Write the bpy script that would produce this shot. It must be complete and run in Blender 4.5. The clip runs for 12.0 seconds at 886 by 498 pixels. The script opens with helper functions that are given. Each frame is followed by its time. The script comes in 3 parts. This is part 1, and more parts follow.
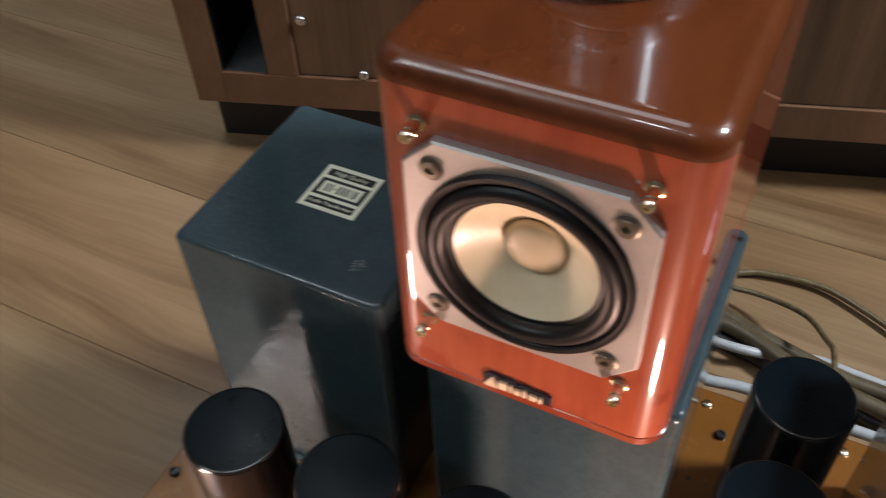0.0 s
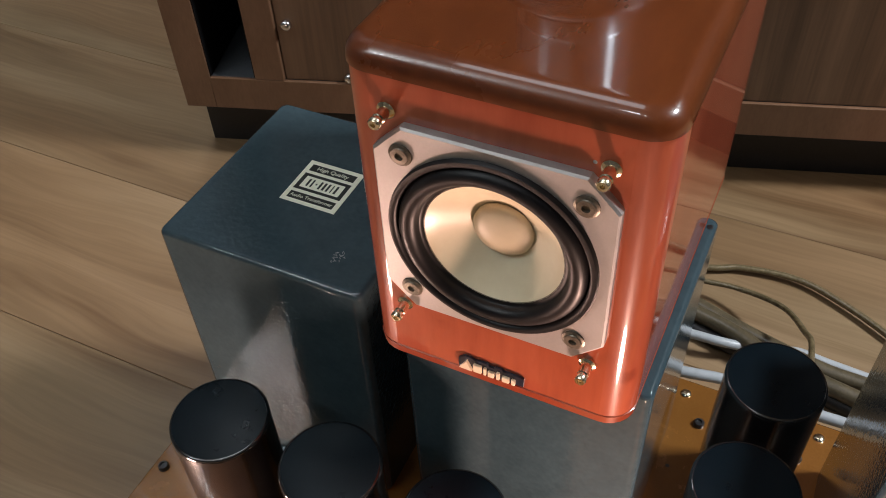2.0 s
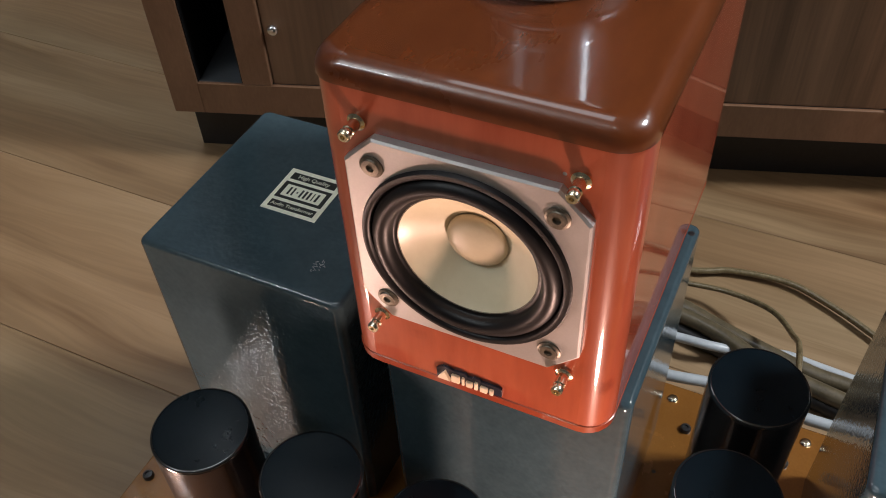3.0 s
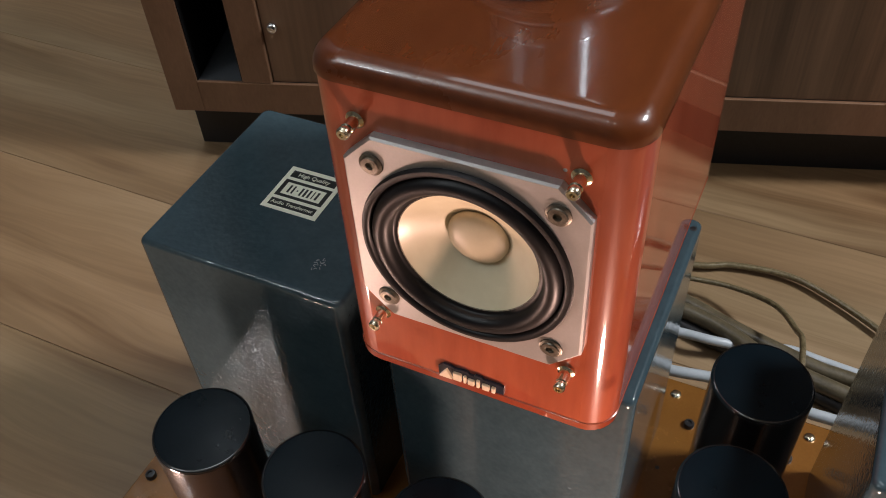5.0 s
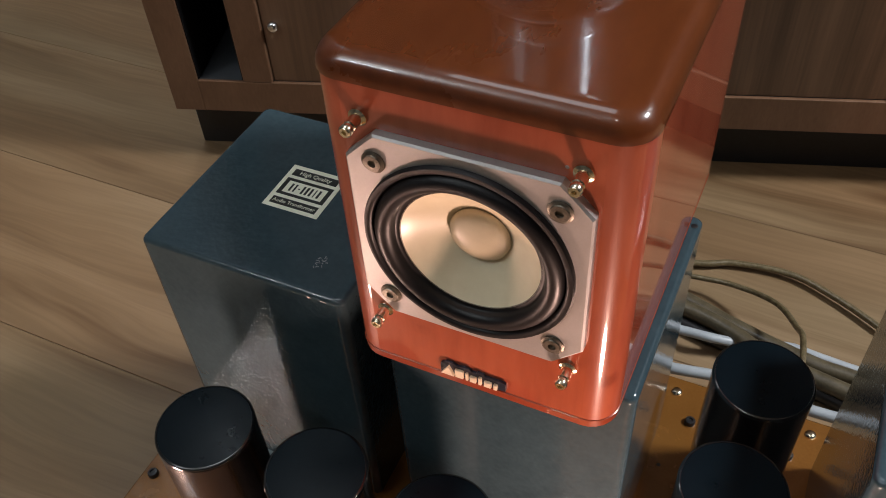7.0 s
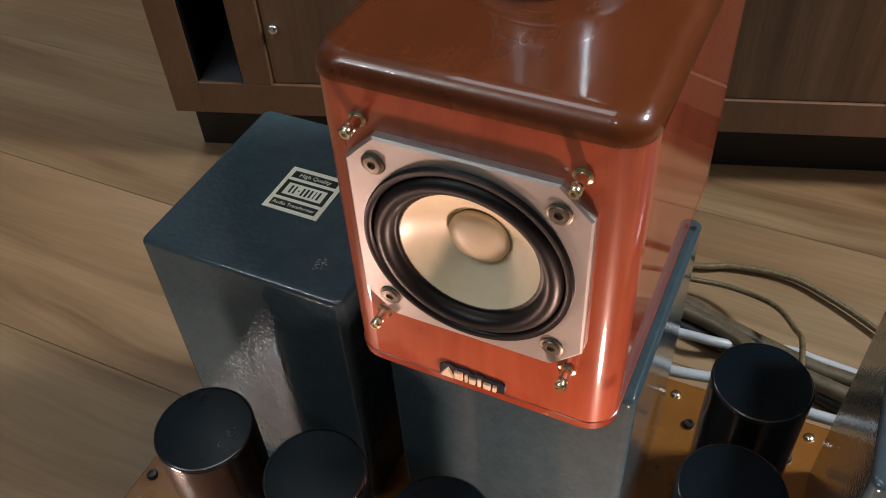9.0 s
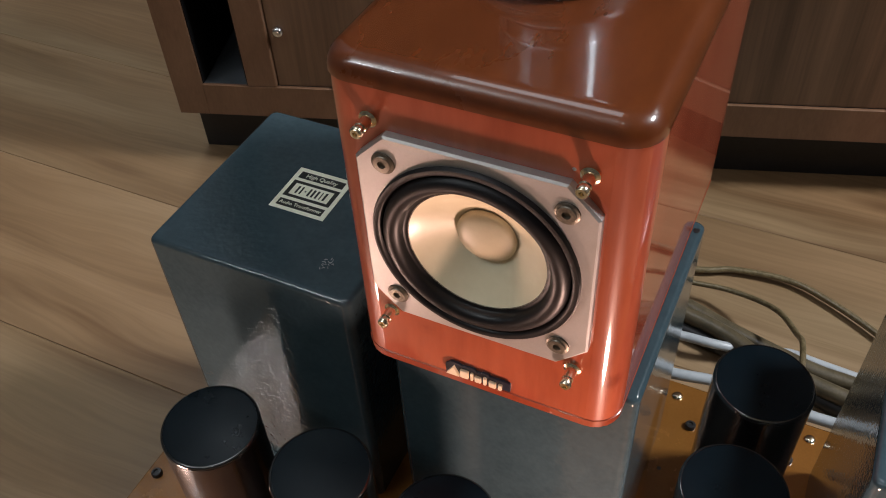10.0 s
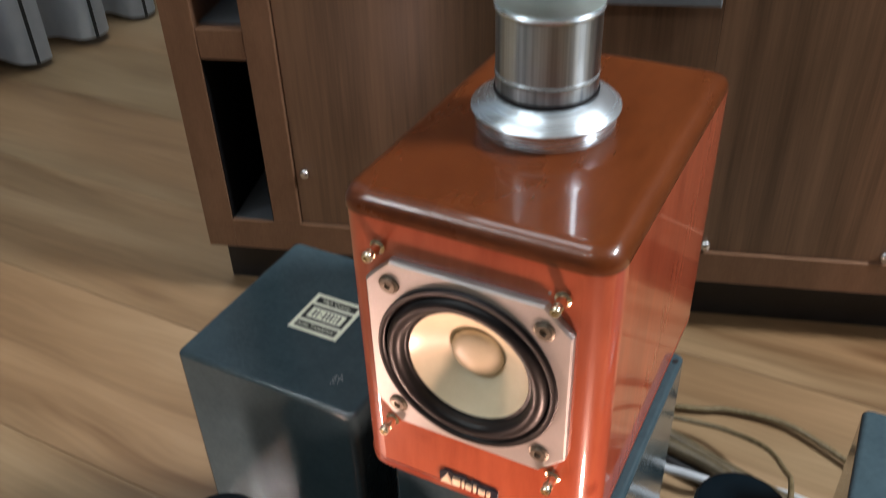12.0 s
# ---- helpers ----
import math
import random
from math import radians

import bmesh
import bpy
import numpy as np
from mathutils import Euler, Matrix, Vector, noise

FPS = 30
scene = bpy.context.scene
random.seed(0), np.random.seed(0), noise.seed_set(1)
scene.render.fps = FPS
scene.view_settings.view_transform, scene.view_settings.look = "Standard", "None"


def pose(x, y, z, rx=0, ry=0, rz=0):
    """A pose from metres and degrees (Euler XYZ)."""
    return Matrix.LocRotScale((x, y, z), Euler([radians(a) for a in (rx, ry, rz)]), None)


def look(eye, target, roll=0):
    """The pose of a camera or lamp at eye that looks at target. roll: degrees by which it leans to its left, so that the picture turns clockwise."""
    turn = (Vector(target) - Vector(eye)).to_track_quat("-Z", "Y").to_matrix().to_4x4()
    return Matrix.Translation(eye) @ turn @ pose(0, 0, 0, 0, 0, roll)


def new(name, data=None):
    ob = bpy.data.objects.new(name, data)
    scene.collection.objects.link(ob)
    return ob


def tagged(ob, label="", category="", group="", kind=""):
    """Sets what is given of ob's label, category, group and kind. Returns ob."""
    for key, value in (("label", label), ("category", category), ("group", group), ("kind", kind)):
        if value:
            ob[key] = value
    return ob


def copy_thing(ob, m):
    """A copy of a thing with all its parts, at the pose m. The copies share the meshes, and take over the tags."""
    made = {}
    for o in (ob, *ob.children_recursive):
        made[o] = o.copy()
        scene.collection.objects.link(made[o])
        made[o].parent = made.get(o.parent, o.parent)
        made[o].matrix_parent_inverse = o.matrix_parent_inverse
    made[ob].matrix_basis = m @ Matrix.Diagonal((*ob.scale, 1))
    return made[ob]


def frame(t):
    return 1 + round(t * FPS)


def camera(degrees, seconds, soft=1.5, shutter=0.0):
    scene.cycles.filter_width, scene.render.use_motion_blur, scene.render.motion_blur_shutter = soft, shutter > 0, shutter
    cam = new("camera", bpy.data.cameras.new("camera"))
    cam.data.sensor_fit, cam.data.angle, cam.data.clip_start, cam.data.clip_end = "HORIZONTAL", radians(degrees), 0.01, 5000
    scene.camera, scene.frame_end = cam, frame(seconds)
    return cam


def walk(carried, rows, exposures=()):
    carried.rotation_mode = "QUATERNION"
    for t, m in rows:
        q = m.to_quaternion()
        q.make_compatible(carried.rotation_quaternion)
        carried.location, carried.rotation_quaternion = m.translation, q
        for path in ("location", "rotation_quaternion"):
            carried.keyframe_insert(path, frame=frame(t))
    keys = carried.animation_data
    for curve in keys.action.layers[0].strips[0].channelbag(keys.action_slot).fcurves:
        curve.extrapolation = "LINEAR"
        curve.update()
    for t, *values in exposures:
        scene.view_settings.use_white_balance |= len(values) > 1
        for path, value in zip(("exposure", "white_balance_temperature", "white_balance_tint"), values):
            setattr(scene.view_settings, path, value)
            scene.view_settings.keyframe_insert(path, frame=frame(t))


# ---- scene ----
cam = camera(53.1, 12.0, soft=1.0, shutter=0.7)
# seconds, eye, heading, pitch and lean in degrees
PATH = [
    (0, 0.0770, -0.2030, 0.5940, 28.18, -45.85, -2.80),
    (0.1, 0.0800, -0.1990, 0.5920, 27.73, -46.00, -2.70),
    (0.5, 0.0837, -0.2108, 0.5942, 28.13, -45.66, -2.92),
    (1, 0.0941, -0.2041, 0.5941, 28.25, -45.38, -3.61),
    (1.5, 0.0918, -0.2123, 0.5954, 28.02, -44.92, -3.44),
    (2, 0.0922, -0.2133, 0.5957, 27.73, -45.21, -3.15),
    (2.5, 0.0938, -0.2123, 0.5960, 27.62, -45.09, -3.21),
    (3, 0.0989, -0.2052, 0.5968, 27.62, -45.21, -3.44),
    (5, 0.0988, -0.2035, 0.5959, 27.85, -45.44, -4.07),
    (5.5, 0.0995, -0.2031, 0.5959, 27.90, -45.44, -4.13),
    (6, 0.1004, -0.2016, 0.5960, 27.90, -45.55, -4.13),
    (6.5, 0.0994, -0.2033, 0.5962, 28.02, -45.55, -4.30),
    (7, 0.0986, -0.2050, 0.5962, 27.85, -45.49, -4.18),
    (9, 0.0989, -0.2055, 0.5963, 27.79, -45.32, -4.01),
    (9.5, 0.0940, -0.2146, 0.5979, 27.56, -45.15, -3.67),
    (10, 0.0979, -0.2112, 0.5982, 27.67, -45.03, -3.61),
    (10.5, 0.0894, -0.2256, 0.5991, 27.56, -44.06, -2.92),
    (11, 0.1001, -0.2316, 0.6069, 28.53, -42.91, -1.89),
    (11.5, 0.1125, -0.2332, 0.6132, 28.76, -40.68, -2.29),
    (12, 0.1257, -0.2474, 0.6235, 28.48, -35.70, -2.18),
]


def aim(x, y, z, heading, pitch, lean):
    h, p = radians(heading), radians(pitch)
    way = Vector((-math.sin(h) * math.cos(p), math.cos(h) * math.cos(p), math.sin(p)))
    return look(Vector((x, y, z)), Vector((x, y, z)) + way, lean)


walk(cam, [(t, aim(*row)) for t, *row in PATH], [(0.0, 0.48), (1.0, 0.58), (3.0, 0.44), (6.5, 0.32), (9.0, 0.34), (10.5, 0.48), (11.0, 0.70), (11.5, 0.78), (12.0, 0.86)])

# ---- light ----
world = bpy.data.worlds.new("room_world")
world.use_nodes = True
scene.world = world
world.node_tree.nodes["Background"].inputs["Color"].default_value = (0.5, 0.55, 0.6, 1)
world.node_tree.nodes["Background"].inputs["Strength"].default_value = 0.05
scene.view_settings.exposure = 0.0


def area_lamp(name, eye, target, power, size, colour, size_y=None):
    data = bpy.data.lights.new(name, "AREA")
    data.energy, data.size, data.color = power, size, colour
    if size_y:
        data.shape, data.size_y = "RECTANGLE", size_y
    lamp = new(name, data)
    lamp.matrix_world = look(eye, target)
    return lamp


COOL = (0.87, 0.93, 1.0)
area_lamp("ceiling_panel_middle", (-0.42, 0.20, 2.36), (-0.42, 0.20, 0), 4.0, 0.7, COOL, 0.7)
east = area_lamp("ceiling_panel_east", (1.75, 0.82, 2.36), (0.98, 0.50, 0), 43, 0.5, (0.92, 0.95, 1.0), 0.5)
east.data.spread = radians(110)
area_lamp("pendant_tube_light", (-1.16, -1.10, 1.92), (-1.16, -1.10, 0), 4.4, 0.56, (0.86, 0.94, 1.0), 0.016)
# unseen upward fill, added to brighten the ceiling and its cool reflections
area_lamp("ceiling_bounce_fill", (-1.16, -1.10, 1.96), (-1.16, -1.10, 3), 14, 0.56, (0.86, 0.94, 1.0), 0.040)
# unseen fill lamp, added to lift the curtain and the floor near it
area_lamp("curtain_fill", (-0.90, 1.05, 2.36), (-1.12, 0.95, 0), 13, 0.5, (0.84, 0.93, 1.0), 0.5)
area_lamp("spot_light_a", (0.11, -1.00, 2.32), (0.0, 0.1, 0.3), 0.9, 0.10, (0.93, 0.97, 1.0))
area_lamp("spot_light_b", (-0.30, -1.00, 2.32), (0.0, 0.1, 0.3), 0.9, 0.10, (0.93, 0.97, 1.0))
# warm glow of two valves on the near side of the amplifier
for eye, power, size in (((0.152, -0.122, 0.118), 0.90, 0.034), ((-0.196, -0.128, 0.118), 0.36, 0.036)):
    glow = area_lamp("valve_glow", eye, (0.0, 0.0, 0.36), power, size, (1.0, 0.62, 0.50))
    glow.data.shape = "DISK"


# ---- materials ----
def nodes_of(name):
    m = bpy.data.materials.new(name)
    m.use_nodes = True
    return m, m.node_tree.nodes, m.node_tree.links, m.node_tree.nodes["Principled BSDF"]


def surface(name, dark, light, scale=20.0, stretch=(1, 1, 1), rough=0.5, metal=0.0, bump=0.0, fine=300.0,
            coat=0.0, coat_rough=0.08, rough_span=0.1, vary=0.0, detail=6.0, blotch=0.35, spec=0.5, turn=0.0, by_object=True, fine_detail=4.0):
    """Two-scale noise between two colours, with grain relief; vary: brightness spread from object to object."""
    m, n, l, b = nodes_of(name)
    tc = n.new("ShaderNodeTexCoord")
    mp = n.new("ShaderNodeMapping")
    mp.inputs["Scale"].default_value = stretch
    mp.inputs["Rotation"].default_value = (0, 0, turn)
    l.new(tc.outputs["Object"], mp.inputs["Vector"])
    info = n.new("ShaderNodeObjectInfo")
    shift = n.new("ShaderNodeVectorMath")
    shift.operation = "MULTIPLY_ADD"
    comb = n.new("ShaderNodeCombineXYZ")
    for k in range(3):
        l.new(info.outputs["Random"], comb.inputs[k])
    shift.inputs[1].default_value = (7.3, 5.1, 9.7) if by_object else (0, 0, 0)
    l.new(comb.outputs[0], shift.inputs[0])
    l.new(mp.outputs[0], shift.inputs[2])
    big = n.new("ShaderNodeTexNoise")
    big.inputs["Scale"].default_value, big.inputs["Detail"].default_value = scale, detail
    big.inputs["Roughness"].default_value = 0.62
    l.new(shift.outputs[0], big.inputs["Vector"])
    small = n.new("ShaderNodeTexNoise")
    small.inputs["Scale"].default_value, small.inputs["Detail"].default_value = fine, fine_detail
    l.new(shift.outputs[0], small.inputs["Vector"])
    mixn = n.new("ShaderNodeMix")
    mixn.inputs["Factor"].default_value = blotch
    l.new(big.outputs["Fac"], mixn.inputs["A"])
    l.new(small.outputs["Fac"], mixn.inputs["B"])
    ramp = n.new("ShaderNodeValToRGB")
    ramp.color_ramp.elements[0].position, ramp.color_ramp.elements[1].position = 0.34, 0.66
    ramp.color_ramp.elements[0].color, ramp.color_ramp.elements[1].color = (*dark, 1), (*light, 1)
    l.new(mixn.outputs["Result"], ramp.inputs["Fac"])
    out = ramp.outputs["Color"]
    if vary:
        hsv = n.new("ShaderNodeHueSaturation")
        rng = n.new("ShaderNodeMapRange")
        rng.inputs["To Min"].default_value, rng.inputs["To Max"].default_value = 1 - vary, 1 + vary
        l.new(info.outputs["Random"], rng.inputs["Value"])
        l.new(rng.outputs[0], hsv.inputs["Value"])
        l.new(out, hsv.inputs["Color"])
        out = hsv.outputs["Color"]
    l.new(out, b.inputs["Base Color"])
    rr = n.new("ShaderNodeMapRange")
    rr.inputs["To Min"].default_value, rr.inputs["To Max"].default_value = max(0.02, rough - rough_span), min(1, rough + rough_span)
    l.new(big.outputs["Fac"], rr.inputs["Value"])
    l.new(rr.outputs[0], b.inputs["Roughness"])
    b.inputs["Metallic"].default_value = metal
    b.inputs["Specular IOR Level"].default_value = spec
    b.inputs["Coat Weight"].default_value, b.inputs["Coat Roughness"].default_value = coat, coat_rough
    if bump:
        bp = n.new("ShaderNodeBump")
        bp.inputs["Strength"].default_value, bp.inputs["Distance"].default_value = bump, 0.001
        l.new(small.outputs["Fac"], bp.inputs["Height"])
        l.new(bp.outputs[0], b.inputs["Normal"])
    return m


def laminate():
    """Tan oak print: broad tone, warped cathedral grain, fine fibres and a few knots, different on every plank."""
    m, n, l, b = nodes_of("laminate_oak")
    tc, info = n.new("ShaderNodeTexCoord"), n.new("ShaderNodeObjectInfo")
    comb = n.new("ShaderNodeCombineXYZ")
    for k in range(3):
        l.new(info.outputs["Random"], comb.inputs[k])
    shift = n.new("ShaderNodeVectorMath")
    shift.operation, shift.inputs[1].default_value = "MULTIPLY_ADD", (17.3, 5.1, 9.7)
    l.new(comb.outputs[0], shift.inputs[0])
    l.new(tc.outputs["Object"], shift.inputs[2])

    def noise(vec, stretch, scale, detail, rough=0.55):
        mp, t = n.new("ShaderNodeMapping"), n.new("ShaderNodeTexNoise")
        mp.inputs["Scale"].default_value = stretch
        t.inputs["Scale"].default_value, t.inputs["Detail"].default_value, t.inputs["Roughness"].default_value = scale, detail, rough
        l.new(vec, mp.inputs["Vector"])
        l.new(mp.outputs[0], t.inputs["Vector"])
        return t

    def ramp(sock, stops):
        r = n.new("ShaderNodeValToRGB")
        for k, (p, c) in enumerate(stops):
            e = r.color_ramp.elements[k] if k < 2 else r.color_ramp.elements.new(p)
            e.position, e.color = p, (*c, 1)
        l.new(sock, r.inputs["Fac"])
        return r.outputs["Color"]

    def blend(kind, fac, a, c):
        x = n.new("ShaderNodeMix")
        x.data_type, x.blend_type = "RGBA", kind
        for key, v in (("Factor", fac), ("A", a), ("B", c)):
            if isinstance(v, (int, float)):
                x.inputs[key].default_value = v
            elif isinstance(v, tuple):
                x.inputs[key].default_value = (*v, 1)
            else:
                l.new(v, x.inputs[key])
        return x.outputs["Result"]

    warp = noise(shift.outputs[0], (2.4, 7.0, 1), 1.0, 2.0)
    bent = n.new("ShaderNodeVectorMath")
    bent.operation, bent.inputs[1].default_value = "MULTIPLY_ADD", (0.0, 0.075, 0.0)
    l.new(warp.outputs["Color"], bent.inputs[0])
    l.new(shift.outputs[0], bent.inputs[2])
    v = bent.outputs[0]
    tone = noise(v, (1.0, 7.0, 1), 1.7, 3.0)
    col = ramp(tone.outputs["Fac"], ((0.30, (0.168, 0.110, 0.058)), (0.72, (0.300, 0.215, 0.126)), (0.52, (0.238, 0.164, 0.090))))
    hue = noise(v, (0.9, 4.0, 1), 1.2, 1.0)
    col = blend("MULTIPLY", ramp(hue.outputs["Fac"], ((0.40, (0, 0, 0)), (0.66, (1, 1, 1)))), col, (1.06, 0.93, 0.86))
    figure = noise(v, (1.5, 30.0, 1), 1.5, 4.0, 0.6)
    col = blend("MULTIPLY", ramp(figure.outputs["Fac"], ((0.53, (0, 0, 0)), (0.70, (0.68, 0.68, 0.68)))), col, (0.60, 0.52, 0.45))
    fibre = noise(v, (9.0, 240.0, 1), 1.0, 3.0)
    col = blend("MULTIPLY", ramp(fibre.outputs["Fac"], ((0.40, (0.34, 0.34, 0.34)), (0.62, (0, 0, 0)))), col, (0.66, 0.60, 0.54))
    mp, knot = n.new("ShaderNodeMapping"), n.new("ShaderNodeTexVoronoi")
    mp.inputs["Scale"].default_value = (2.6, 11.0, 1)
    knot.inputs["Scale"].default_value = 1.0
    l.new(v, mp.inputs["Vector"])
    l.new(mp.outputs[0], knot.inputs["Vector"])
    col = blend("MULTIPLY", ramp(knot.outputs["Distance"], ((0.03, (0.8, 0.8, 0.8)), (0.16, (0, 0, 0)))), col, (0.45, 0.36, 0.29))
    l.new(col, b.inputs["Base Color"])
    rr = n.new("ShaderNodeMapRange")
    rr.inputs["To Min"].default_value, rr.inputs["To Max"].default_value = 0.24, 0.38
    l.new(tone.outputs["Fac"], rr.inputs["Value"])
    l.new(rr.outputs[0], b.inputs["Roughness"])
    bp = n.new("ShaderNodeBump")
    bp.inputs["Strength"].default_value, bp.inputs["Distance"].default_value = 0.03, 0.001
    l.new(fibre.outputs["Fac"], bp.inputs["Height"])
    l.new(bp.outputs[0], b.inputs["Normal"])
    return m


FLOOR = laminate()
CABINET = surface("walnut_veneer", (0.078, 0.045, 0.025), (0.190, 0.108, 0.062), 2.6, (11, 11, 0.45), 0.40, bump=0.03, fine=26, vary=0.05, blotch=0.3, detail=4.0)
CABINET_FRAME = surface("walnut_frame", (0.132, 0.067, 0.037), (0.198, 0.106, 0.060), 6.0, (6, 6, 1.5), 0.38, bump=0.03, fine=80, vary=0.05)
NICHE = surface("near_black_sheet", (0.003, 0.003, 0.004), (0.006, 0.006, 0.007), 30, rough=0.7, spec=0.2)
NICHE_FLOOR = surface("slate_lining", (0.060, 0.068, 0.075), (0.085, 0.095, 0.105), 30, rough=0.4)
PLINTH = surface("black_plinth", (0.008, 0.008, 0.009), (0.016, 0.016, 0.017), 30, rough=0.5)
CHERRY = surface("cherry_lacquer", (0.270, 0.048, 0.021), (0.415, 0.093, 0.043), 13, (2.6, 2.6, 0.5), 0.34, bump=0.0, fine=70, coat=1.0, coat_rough=0.05, blotch=0.35, spec=0.1)
CHERRY_DARK = surface("cherry_base_lacquer", (0.200, 0.030, 0.010), (0.290, 0.050, 0.016), 16, rough=0.3, fine=240, coat=0.8, coat_rough=0.06, spec=0.3)
CAP_WOOD = surface("dark_cherry_lacquer", (0.092, 0.021, 0.005), (0.138, 0.034, 0.0085), 10, (2.0, 0.7, 2.0), 0.28, fine=90, spec=0.25, coat=1.0, coat_rough=0.05)
# a knot and a dark fleck in the veneer
_n, _l = CHERRY.node_tree.nodes, CHERRY.node_tree.links
for _at, _near, _far, _deep in (((0.0570, 0.008, 0.3030), 0.0022, 0.0052, 0.55), ((-0.0255, 0.004, 0.3030), 0.0004, 0.0024, 0.6)):
    _tc, _d, _w, _a, _r, _x = (_n.new("ShaderNode" + k) for k in ("TexCoord", "VectorMath", "TexNoise", "Math", "ValToRGB", "Mix"))
    _d.operation, _d.inputs[1].default_value = "DISTANCE", _at
    _l.new(_tc.outputs["Object"], _d.inputs[0])
    _w.inputs["Scale"].default_value, _w.inputs["Detail"].default_value = 260, 2.0
    _l.new(_tc.outputs["Object"], _w.inputs["Vector"])
    _a.operation, _a.inputs[1].default_value = "MULTIPLY_ADD", 0.0045
    _l.new(_w.outputs["Fac"], _a.inputs[0])
    _l.new(_d.outputs["Value"], _a.inputs[2])
    for _e, (_p, _c) in zip(_r.color_ramp.elements, ((_near + 0.0022, _deep), (_far + 0.0022, 0.0))):
        _e.position, _e.color = _p, (_c, _c, _c, 1)
    _l.new(_a.outputs[0], _r.inputs["Fac"])
    _x.data_type, _x.blend_type = "RGBA", "MULTIPLY"
    _x.inputs["B"].default_value = (0.42, 0.22, 0.18, 1)
    _s = _n["Principled BSDF"].inputs["Base Color"]
    _l.new(_r.outputs["Color"], _x.inputs["Factor"])
    _l.new(_s.links[0].from_socket, _x.inputs["A"])
    _l.new(_x.outputs["Result"], _s)
for _m, _ior in ((CHERRY, 1.7), (CAP_WOOD, 1.5), (CHERRY_DARK, 1.65)):
    # thick polished lacquer
    _m.node_tree.nodes["Principled BSDF"].inputs["Coat IOR"].default_value = _ior
FLANGE = surface("satin_aluminium", (0.43, 0.415, 0.405), (0.50, 0.48, 0.47), 60, rough=0.5, metal=0.75, bump=0.02, fine=900)
RUBBER = surface("butyl_rubber", (0.006, 0.006, 0.007), (0.011, 0.010, 0.012), 60, rough=0.42, bump=0.02, fine=700, spec=0.35)
CONE = surface("wood_sheet_cone", (0.78, 0.71, 0.50), (0.86, 0.79, 0.58), 26, rough=0.38, bump=0.01, fine=260, coat=0.3, coat_rough=0.28)
DUST_CAP = surface("wood_sheet_cap", (0.58, 0.50, 0.34), (0.66, 0.57, 0.40), 40, rough=0.42, bump=0.01, fine=300, coat=0.15, coat_rough=0.3)
BRASS = surface("polished_brass", (0.80, 0.71, 0.52), (0.92, 0.84, 0.66), 90, rough=0.18, metal=1.0, rough_span=0.06)
SCREW = surface("zinc_screw", (0.13, 0.115, 0.09), (0.24, 0.215, 0.175), 300, rough=0.42, metal=0.8, bump=0.05, fine=1200)
DARK_STEEL = surface("black_screw", (0.010, 0.010, 0.011), (0.02, 0.02, 0.021), 200, rough=0.35)
HAMMER = surface("grey_powder_coat", (0.035, 0.060, 0.072), (0.046, 0.077, 0.091), 60, rough=0.065, bump=0.17, fine=330, rough_span=0.015, spec=0.5, fine_detail=1.0)
SCUFF = surface("bare_primer", (0.16, 0.17, 0.17), (0.30, 0.31, 0.31), 900, rough=0.5)
CREAM = surface("cream_paper", (0.85, 0.89, 0.71), (0.91, 0.94, 0.78), 120, rough=0.55)
INK = surface("black_ink", (0.015, 0.02, 0.018), (0.025, 0.03, 0.027), 120, rough=0.5)
CAN_SIDE = surface("black_gloss_enamel", (0.008, 0.008, 0.009), (0.013, 0.013, 0.014), 40, rough=0.22, spec=0.35, coat=0.15, coat_rough=0.08)
CAN_RIM = surface("black_polished_rim", (0.006, 0.008, 0.010), (0.010, 0.012, 0.014), 40, rough=0.12, spec=0.8, coat=0.5, coat_rough=0.05)
CAN_TOP = surface("black_satin_enamel", (0.002, 0.006, 0.009), (0.003, 0.008, 0.012), 50, rough=0.30, bump=0.03, fine=700, spec=0.2)
COPPER = surface("orange_bronze_plate", (0.22, 0.086, 0.015), (0.28, 0.118, 0.023), 18, rough=0.25, metal=0.3, bump=0.006, fine=600, coat=1.0, coat_rough=0.03, spec=0.4)
COPPER.node_tree.nodes["Principled BSDF"].inputs["Coat IOR"].default_value = 1.7
# dark and bright upright reflection streaks are painted into the steel's colour
STEEL = surface("steel_painted_reflections", (0.13, 0.165, 0.20), (0.86, 0.96, 1.0), 95, (1, 1, 0.015), 0.34, metal=1.0, fine=420, rough_span=0.05, detail=2.0, blotch=0.3)
ALU = surface("turned_aluminium", (0.70, 0.82, 0.90), (0.80, 0.92, 0.99), 30, (1, 1, 20), 0.27, metal=0.85, fine=300, rough_span=0.03)
for _m in (STEEL, ALU):
    # turning marks run round the axis
    _t = _m.node_tree.nodes.new("ShaderNodeTangent")
    _t.direction_type, _t.axis = "RADIAL", "Z"
    _p = _m.node_tree.nodes["Principled BSDF"]
    _m.node_tree.links.new(_t.outputs[0], _p.inputs["Tangent"])
    _p.inputs["Anisotropic"].default_value, _p.inputs["Anisotropic Rotation"].default_value = (0.9 if _m is STEEL else 0.3), 0.25
CHROME = surface("bright_chrome", (0.62, 0.63, 0.64), (0.72, 0.73, 0.74), 200, rough=0.22, metal=1.0)
BADGE = surface("navy_badge", (0.010, 0.013, 0.025), (0.018, 0.022, 0.038), 200, rough=0.35)
IVORY = surface("ivory_enamel", (0.74, 0.60, 0.42), (0.82, 0.68, 0.50), 200, rough=0.35)
